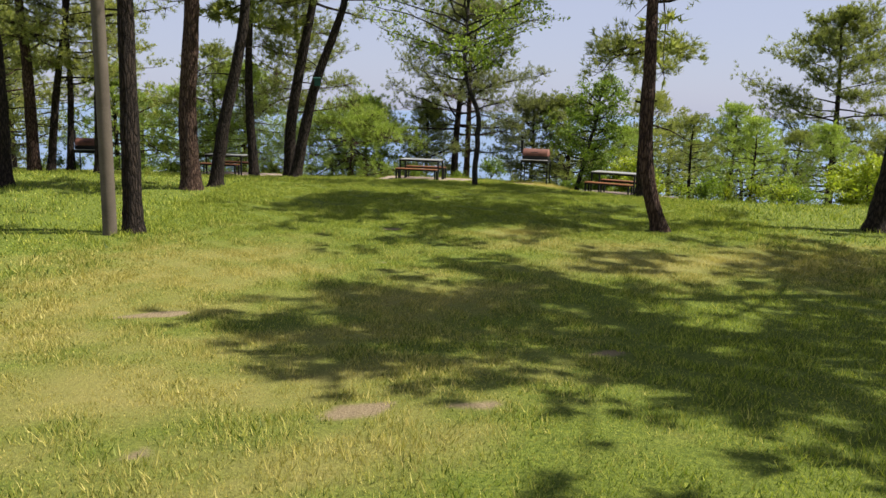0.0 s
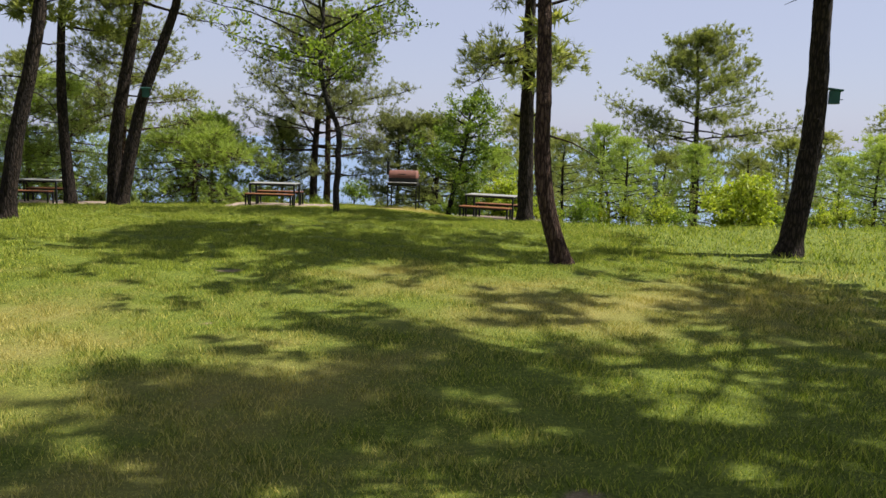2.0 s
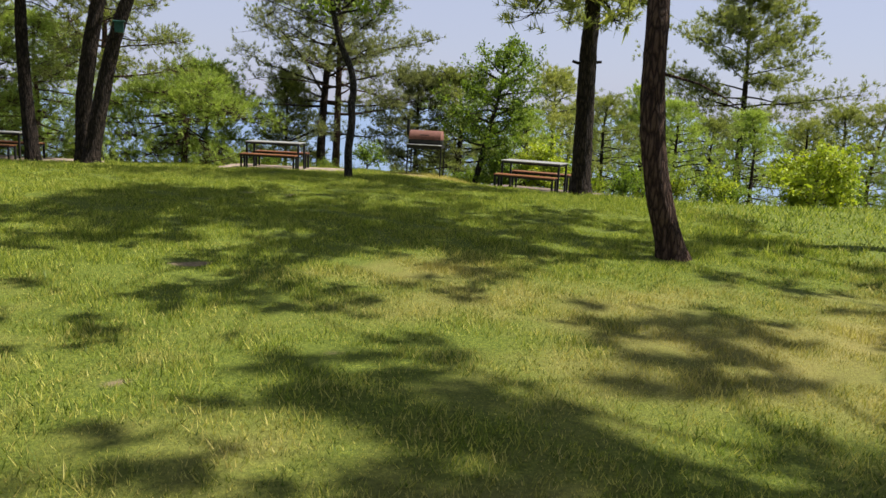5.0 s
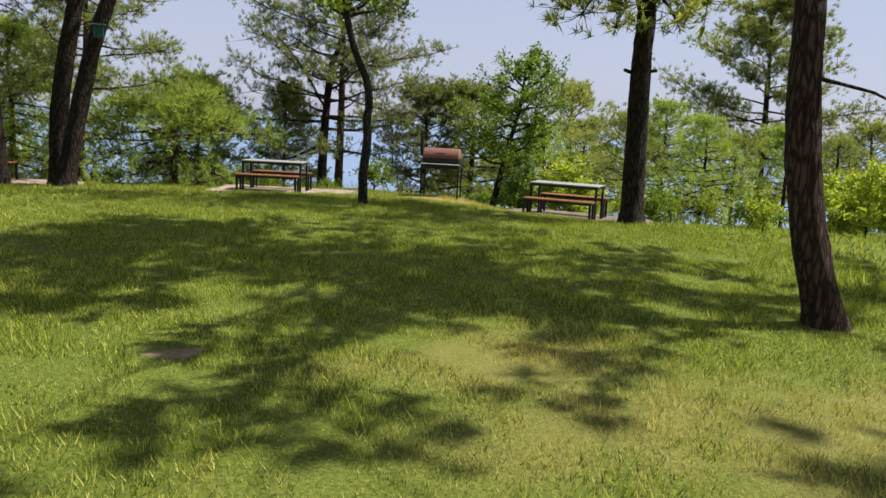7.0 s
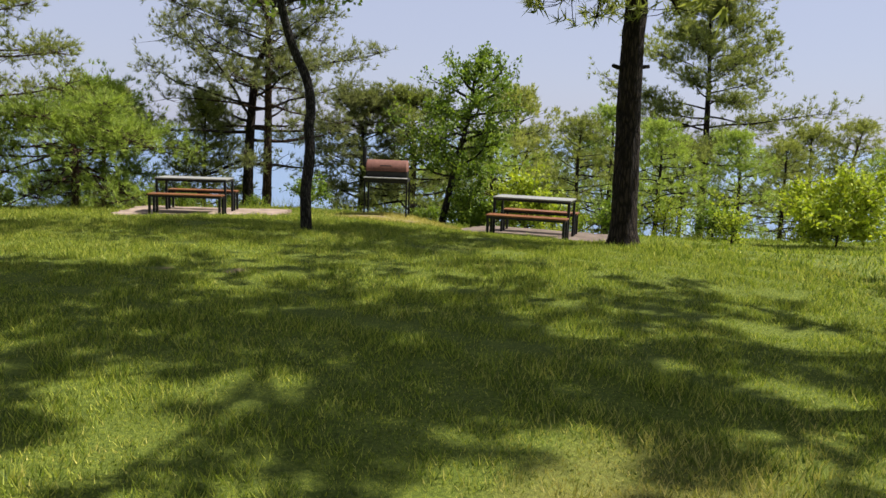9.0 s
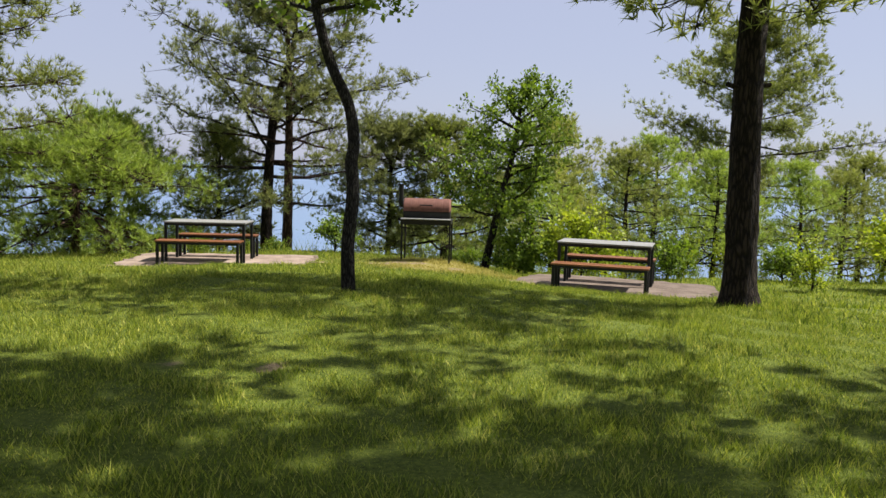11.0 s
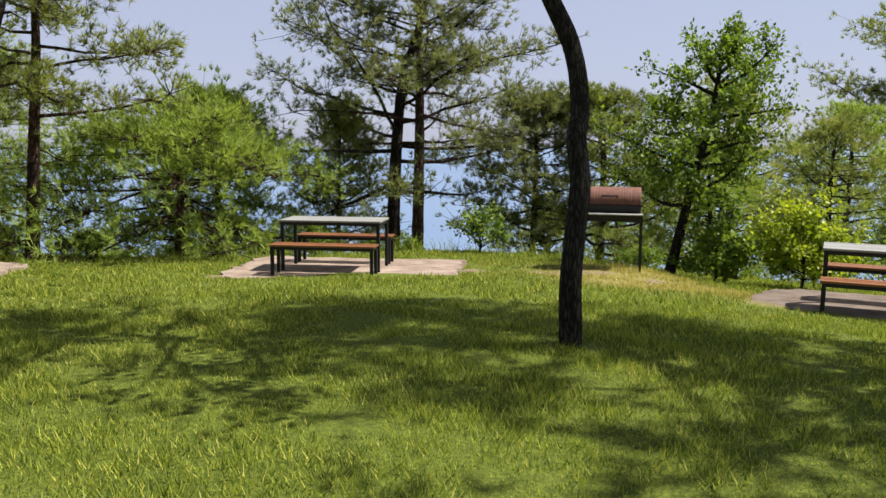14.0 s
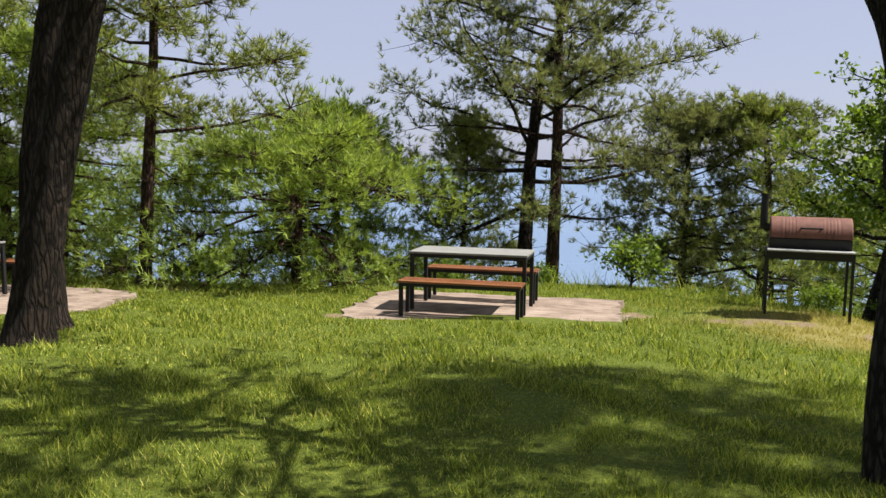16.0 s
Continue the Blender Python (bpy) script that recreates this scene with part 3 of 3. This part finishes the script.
# more of the wood, as turned copies
FAR = dict(sides=9, clumps=3, dense=22, spread=0.38, needles=6, length=0.20, width=0.03, fine=False)
WOOD = [pine([foot(10.5, 40.0), (10.5, 40.1, 0.4)], 0.14, 6.6, 1.0, 2.9, 61, BARK, label="green pine on the wooded slope", limbs=44, **FAR),
        pine([foot(-14.5, 36.0), (-14.4, 36.0, 0.6)], 0.15, 8.2, 1.6, 3.0, 62, BARK_RED, label="green pine on the wooded slope", limbs=44, **FAR),
        pine([foot(15.0, 41.0), (15.1, 41.0, 0.0)], 0.13, 6.0, 0.6, 3.2, 63, BARK, needle=NEEDLES_LIME, label="lime-green pine on the wooded slope", limbs=44, **FAR)]
PLACES = [(-17.5, 30.0, 1, 1.15, 130), (-20, 36, 0, 1.3, 10), (-12, 42, 2, 1.0, 75), 
          (-16, 41, 2, 1.2, 20), (-18.5, 33.0, 0, 1.0, 200), (-19, 25.5, 1, 1.1, 260), (-22, 30, 2, 1.2, 90), (-17, 21.0, 0, 1.1, 20), (8.0, 42.5, 2, 0.95, 30), (13, 45, 0, 1.0, 100),
          (18.5, 41.0, 0, 0.85, 140), (18, 47, 1, 0.9, 250), (27.5, 44, 0, 1.2, 310), (31, 40, 2, 1.2, 60), (26.5, 38, 2, 0.85, 190), (35, 37, 0, 1.3, 15), (31, 33, 1, 1.0, 45),
          (38, 30, 1, 1.1, 5), (28, 28, 0, 0.9, 225), (34, 22, 1, 1.1, 170), (36, 44, 1, 1.3, 270), (-26, 22, 0, 1.3, 33), (-24, 40, 1, 1.4, 77), (12, 50, 1, 0.9, 180), (8.5, 37, 2, 0.75, 66), (11.5, 36.5, 0, 0.7, 99), (14, 35.5, 2, 0.7, 12), (-12.5, 37.5, 2, 1.0, 200), (18, 36.5, 2, 0.7, 81), (22, 39, 0, 0.8, 320), (24.5, 33, 2, 0.75, 200), (6.5, 45, 0, 1.0, 0), (16, 50, 2, 1.0, 45), (-14.5, 34.5, 2, 0.9, 150),
          (-10, 48, 2, 1.0, 8), (-10.8, 36.5, 1, 0.9, 40), (27.0, 41.0, 1, 0.9, 130), (29.5, 37.0, 0, 1.0, 250)]
for x, y, k, s, turn in PLACES:
    copy_thing(WOOD[k], pose(x, y, hz(x, y) - 0.05, 0, 0, turn)).scale = (s, s, s * (0.9 + 0.2 * ((turn * 7) % 10) / 10))

# unseen trees added behind and beside the walk to throw shade on the lawn
shade_pine.matrix_world = pose(8.6, 5.6, hz(8.6, 5.6), 0, 0, 40)
shade_pine.scale = (0.85, 0.85, 0.85)
for x, y, turn, s in ((7.0, 2.2, 200, 0.85), (9.0, 9.6, 300, 1.25), (14.2, 11.6, 160, 1.0), (-4.5, -4.0, 120, 1.0), (3.0, -5.0, 20, 1.0), (-10.5, 6.0, 10, 1.0), (5.5, 7.0, 77, 0.85)):
    copy_thing(shade_pine, pose(x, y, hz(x, y), 0, 0, turn)).scale = (s, s, s)

# broadleaved tree and shrubs at the lawn's edge
broadleaf([foot(5.55, 32.6), (5.9, 32.5, 0.0), (6.2, 32.5, 1.2), (6.3, 32.4, 2.4)], 0.11, 4.6, 1.2, 2.0, 71, "young oak with fresh green leaves behind the barbecue", limbs=30, twigs=14, leaves=26, size=0.10)


def shrub(x, y, h, reach, seed, label, leaf, size=0.09, limbs=14, twigs=9, leaves=22):
    z = hz(x, y)
    return broadleaf([(x, y, z), (x + 0.03, y, z + h * 0.25), (x, y + 0.03, z + h * 0.5)], 0.03, h, h * 0.08, reach, seed, label, leaf, limbs, twigs, leaves, size, name="shrub", sides=8,
                     category="shrub")


shrub(16.0, 29.4, 2.0, 1.7, 81, "rounded bright lime-green shrub", LEAVES_LIME, 0.12, 24, 12, 26)
shrub(7.6, 31.4, 1.5, 0.9, 82, "fresh green shrub at the lawn's edge", LEAVES_LIME, 0.10, 20, 10, 24)
shrub(6.2, 32.0, 1.0, 0.8, 83, "dark green shrub under the oak", LEAVES, 0.10)
low = shrub(2.0, 34.0, 0.7, 0.7, 84, "low green shrub at the lawn's edge", LEAVES, 0.09, 11, 7, 16)
bright = shrub(13.2, 30.2, 1.1, 0.6, 85, "thin pale green sapling at the lawn's edge", LEAVES_LIME, 0.09, 9, 7, 14)
g_edge = np.random.default_rng(90)
for k in range(46):
    x = -22 + k * 1.08 + g_edge.uniform(-0.4, 0.4)
    y = float(edge_of_lawn(x)) + g_edge.uniform(0.4, 2.6)
    if abs(x - 2.0) < 0.8 or (abs(x + 4) < 1 and y < 35.5):
        continue
    s = g_edge.uniform(0.45, 0.8) if x < 9 else g_edge.uniform(0.7, 1.35)
    copy_thing(low if x < 9 or g_edge.random() < 0.5 else bright, pose(x, y, hz(x, y) - 0.03, 0, 0, g_edge.uniform(0, 360))).scale = (s, s, s)


# ---- furniture ----
def empty(name, x, y, turn, label, category, group="", z=None):
    e = new(name)
    e.matrix_world = pose(x, y, hz(x, y) if z is None else z, 0, 0, turn)
    return tagged(e, label, category, group)


def slab(x, y, length, width, turn, seed, label, mat):
    """A worn concrete pad with an uneven rim, sunk in the turf."""
    g = np.random.default_rng(seed)
    z = hz(x, y)
    bm = bmesh.new()
    ring = []
    for k in range(72):
        a = k / 72 * 2 * math.pi
        c, s = math.cos(a), math.sin(a)
        m = (abs(c) ** 7 + abs(s) ** 7) ** (-1 / 7)
        r = 1 + 0.03 * math.sin(5 * a + seed) + 0.025 * g.normal()
        ring.append((c * m * r * length / 2, s * m * r * width / 2))
    top = [bm.verts.new((px, py, 0.045 + 0.004 * g.normal())) for px, py in ring]
    low_ring = [bm.verts.new((px * 1.03, py * 1.03, -0.25)) for px, py in ring]
    mid = bm.verts.new((0, 0, 0.055))
    for k in range(72):
        j = (k + 1) % 72
        bm.faces.new((mid, top[k], top[j]))
        bm.faces.new((top[k], low_ring[k], low_ring[j], top[j]))
    me = bpy.data.meshes.new("concrete_pad")
    bm.to_mesh(me)
    bm.free()
    me.materials.append(mat)
    ob = new("concrete_pad", me)
    ob.matrix_world = pose(x, y, z, 0, 0, turn)
    tagged(ob, label, "slab")
    return z + 0.05


def picnic_table(x, y, z, turn):
    t = empty("picnic_table", x, y, turn, "picnic table with grey board top and black steel frame", "table", "picnic tables", z)
    L, W, H, s = 1.6, 0.74, 0.80, 0.05
    for k in range(4):
        w = W / 4
        part("board", box((L + 0.02, w - 0.006, 0.028), (0, -W / 2 + w * (k + 0.5), H - 0.014), 0.004), GREY_BOARD, t)
    for sy in (-1, 1):
        part("rail", box((L - 0.1, 0.03, 0.05), (0, sy * (W / 2 - 0.03), H - 0.054), 0.003), BLACK_STEEL, t)
    for sx in (-1, 1):
        part("cross_rail", box((0.04, W - 0.11, 0.05), (sx * (L / 2 - 0.03), 0, H - 0.054), 0.003), BLACK_STEEL, t)
        for sy in (-1, 1):
            part("leg", box((s, s, H - 0.028), (sx * (L / 2 - 0.03), sy * (W / 2 - 0.03), (H - 0.028) / 2), 0.004), BLACK_STEEL, t)
    return t


def bench(x, y, z, turn):
    t = empty("bench", x, y, turn, "backless bench with varnished slats on black steel legs", "bench", "picnic benches", z)
    L, W, H, s = 1.6, 0.36, 0.47, 0.05
    for k in range(3):
        w = W / 3
        part("slat", box((L + 0.03, w - 0.018, 0.03), (0, -W / 2 + w * (k + 0.5), H - 0.015), 0.006), PLANK, t)
    for sy in (-1, 1):
        part("rail", box((L - 0.1, 0.03, 0.045), (0, sy * (W / 2 - 0.03), H - 0.053), 0.003), BLACK_STEEL, t)
    for sx in (-1, 1):
        part("cross_rail", box((0.04, W - 0.11, 0.045), (sx * (L / 2 - 0.03), 0, H - 0.053), 0.003), BLACK_STEEL, t)
        for sy in (-1, 1):
            part("leg", box((s, s, H - 0.03), (sx * (L / 2 - 0.03), sy * (W / 2 - 0.03), (H - 0.03) / 2), 0.004), BLACK_STEEL, t)
    return t


def dining_set(x, y, turn, px, py, length, width, pturn, seed, label, mat):
    z = slab(px, py, length, width, pturn, seed, label, mat)
    picnic_table(x, y, z, turn)
    n = Vector((-math.sin(radians(turn)), math.cos(radians(turn))))
    for s in (-1, 1):
        bench(x + s * n.x * 0.69, y + s * n.y * 0.69, z, turn)


dining_set(-0.93, 30.75, -14, -0.72, 30.70, 3.7, 2.35, -12, 3, "worn pinkish concrete pad under a picnic table", SLAB)
dining_set(5.93, 26.85, -34, 6.0, 26.75, 3.5, 2.6, -34, 5, "worn concrete pad with litter of bark and earth", EARTHY_SLAB)
dining_set(-8.75, 31.4, -14, -8.1, 31.3, 4.0, 2.2, -13, 8, "pale concrete pad under a picnic table", SLAB)


def barrel_grill(x, y, turn):
    t = empty("barrel_barbecue", x, y, turn, "rusty barrel barbecue on thin black legs with chimney", "barbecue", "barrel barbecues")
    L, R, cz = 0.98, 0.27, 1.05

    def shell(a0, a1, ribs):
        bm = bmesh.new()
        nx, na = 60, 16
        rows = []
        for i in range(nx + 1):
            u = i / nx
            px = (u - 0.5) * L
            bulge = 0.006 * math.cos(2 * math.pi * (u - 0.24) / 0.042) if ribs and (0.14 < u < 0.34 or 0.66 < u < 0.86) else 0
            rows.append([bm.verts.new((px, (R + bulge) * math.cos(a), cz + (R + bulge) * math.sin(a))) for a in (a0 + (a1 - a0) * j / na for j in range(na + 1))])
        for i in range(nx):
            for j in range(na):
                bm.faces.new((rows[i][j], rows[i + 1][j], rows[i + 1][j + 1], rows[i][j + 1]))
        for r in (rows[0], rows[-1]):
            c = bm.verts.new((r[0].co.x, 0, cz))
            for j in range(na):
                bm.faces.new((c, r[j], r[j + 1]))
        bmesh.ops.recalc_face_normals(bm, faces=bm.faces[:])
        return bm

    lid = part("lid", shell(0.02, math.pi - 0.02, True), RUST, t, "rust-red ribbed lid", True)
    part("handle", merged(box((0.26, 0.022, 0.022), (0, -R - 0.05, cz + 0.14)), box((0.022, 0.09, 0.022), (-0.12, -R - 0.01, cz + 0.14)), box((0.022, 0.09, 0.022), (0.12, -R - 0.01, cz + 0.14))),
         BLACK_STEEL, lid)
    part("firebox", shell(math.pi + 0.02, 2 * math.pi - 0.02, False), BLACK_STEEL, t, "sooty black lower half", True)
    part("tray", box((L + 0.06, 0.2, 0.02), (0, -R - 0.06, cz - 0.15)), TRAY, t, "bright steel front shelf")
    part("frame", merged(box((L + 0.08, 0.035, 0.11), (0, -R - 0.02, cz - 0.22)), box((L + 0.08, 0.035, 0.08), (0, R, cz - 0.21)),
                         box((0.035, 2 * R, 0.08), (-L / 2 - 0.02, 0, cz - 0.21)), box((0.035, 2 * R, 0.08), (L / 2 + 0.02, 0, cz - 0.21))), BLACK_STEEL, t)
    for sx in (-1, 1):
        for sy in (-1, 1):
            part("leg", box((0.035, 0.035, cz - 0.2), (sx * (L / 2 + 0.02), sy * R, (cz - 0.2) / 2 - 0.03), 0.003), BLACK_STEEL, t)
    v, f = tube([(-L / 2 + 0.02, 0, cz + 0.12), (-L / 2 - 0.06, 0, cz + 0.12), (-L / 2 - 0.08, 0, cz + 0.16), (-L / 2 - 0.08, 0, cz + 0.55)], [0.05] * 4, 14, rings=14)
    pipe = part_of("chimney", mesh_of("chimney", v, f, BLACK_STEEL), t, "black chimney pipe")
    v, f = tube([(-L / 2 - 0.08, 0, cz + 0.53), (-L / 2 - 0.08, 0, cz + 0.57)], [0.058, 0.058], 14)
    part_of("collar", mesh_of("collar", v, f, BLACK_STEEL), pipe)


barrel_grill(3.55, 30.5, -20)
barrel_grill(-13.3, 29.3, 5)


def bird_box(x, y, z, turn, label):
    t = empty("bird_box", x, y, turn, label, "bird box", "", z)
    body = part("body", box((0.2, 0.18, 0.24), (0, 0, 0.12), 0.006), GREEN_PAINT, t)
    part("roof", box((0.27, 0.26, 0.03), (0, -0.01, 0.26), 0.006, Matrix.Rotation(0.14, 4, "X")), GREEN_PAINT, t, "dark green overhanging roof")
    v, f = tube([(0, -0.088, 0.14), (0, -0.096, 0.14)], [0.028, 0.028], 14)
    part_of("entrance_ring", mesh_of("entrance_ring", v, f, BLACK_STEEL), body)
    part("perch", box((0.012, 0.07, 0.012), (0, -0.12, 0.08), 0.002), BLACK_STEEL, body)


bird_box(9.72, 16.2, 2.0, 60, "dark green wooden bird box on a pine trunk")
bird_box(-4.42, 27.05, 2.15, 10, "small green bird box on a leaning pine")

# grey post beside a pine
v, f = tube([(0, 0, -0.3), (0.0, 0, 3.0), (-0.05, 0, 8.0)], [0.118, 0.108, 0.09], 20, 0.02, 4, 50)
post = new("wooden_post", mesh_of("wooden_post", v, f, POLE_WOOD))
post.location = foot(-5.66, 13.0)
tagged(post, "tall smooth grey wooden post on the lawn", "post")


# ---- grass ----
def grass(name, n_blades, region, seed, blade, wide, label, keep=None):
    g = np.random.default_rng(seed)
    x0, x1, y0, y1 = region
    x, y = g.uniform(x0, x1, n_blades), g.uniform(y0, y1, n_blades)
    dry, bare = tone_of(x, y)
    lush = 0.45 + 0.4 * fbm(x, y, 1.6, 17) + 0.8 * fbm(x, y, 7.5, 18)
    ok = (bare < 0.25 + 0.2 * g.random(n_blades)) & (y < edge_of_lawn(x) + 1.5)
    for cx, cy, l, w, turn in ((-0.72, 30.70, 3.7, 2.35, -12), (6.0, 26.75, 3.5, 2.6, -34), (-8.1, 31.3, 4.0, 2.2, -13)):
        c, s = math.cos(radians(turn)), math.sin(radians(turn))
        u, w2 = (x - cx) * c + (y - cy) * s, -(x - cx) * s + (y - cy) * c
        ok &= (np.abs(u) > l / 2 - 0.02) | (np.abs(w2) > w / 2 - 0.02)
    if keep is not None:
        ok &= keep(x, y)
    x, y, lush, dry = x[ok], y[ok], np.clip(lush[ok], 0.05, 1.2), dry[ok]
    n = len(x)
    h = blade * (0.25 + 1.25 * lush) * g.uniform(0.5, 1.3, n) * (1 - 0.2 * dry)
    a, b = g.uniform(0, 6.28, n), g.uniform(0, 6.28, n)
    lean = g.uniform(0.15, 0.95, n) * h
    o = np.stack([x, y, height(x, y) - 0.004], -1)
    side = np.stack([np.cos(a), np.sin(a), np.zeros(n)], -1) * (wide * g.uniform(0.6, 1.3, n))[:, None] * 0.5
    tip = o + np.stack([np.cos(b) * lean, np.sin(b) * lean, h], -1)
    v = np.stack([o - side, o + side, tip], 1).reshape(-1, 3)
    me = mesh_of(name, v, np.arange(len(v)).reshape(-1, 3), GRASS, False)
    set_tone(me, np.repeat(x, 3), np.repeat(y, 3))
    tagged(new(name, me), label, "grass", kind="stuff")


fade = np.random.default_rng(99)
near = lambda x, y: np.abs(x - 0.5) < 1.5 + 0.34 * (y + 1) + 1.6 * fade.random(len(x))
grass("grass", 380000, (-7.0, 8.0, 1.8, 14), 1, 0.050, 0.0075, "short green and straw-coloured lawn grass", near)
grass("grass", 430000, (-6.0, 7.0, 14, 26), 2, 0.054, 0.0075, "lush short lawn grass in dappled shade")
grass("grass", 180000, (-9.0, 11.0, 26, 35), 3, 0.065, 0.013, "longer lawn grass round the picnic tables")
grass("grass", 90000, (-18.0, -4.0, 3, 34), 4, 0.08, 0.022, "lawn grass under the pine grove")
grass("grass", 110000, (5.5, 22.0, 4, 34), 5, 0.085, 0.022, "bright lawn grass towards the slope")
grass("tall_grass", 26000, (-14.0, 24.0, 24, 36), 6, 0.36, 0.014, "tall rough grass along the lawn's edge", lambda x, y: np.abs(y - edge_of_lawn(x) - 0.4) < 0.9)
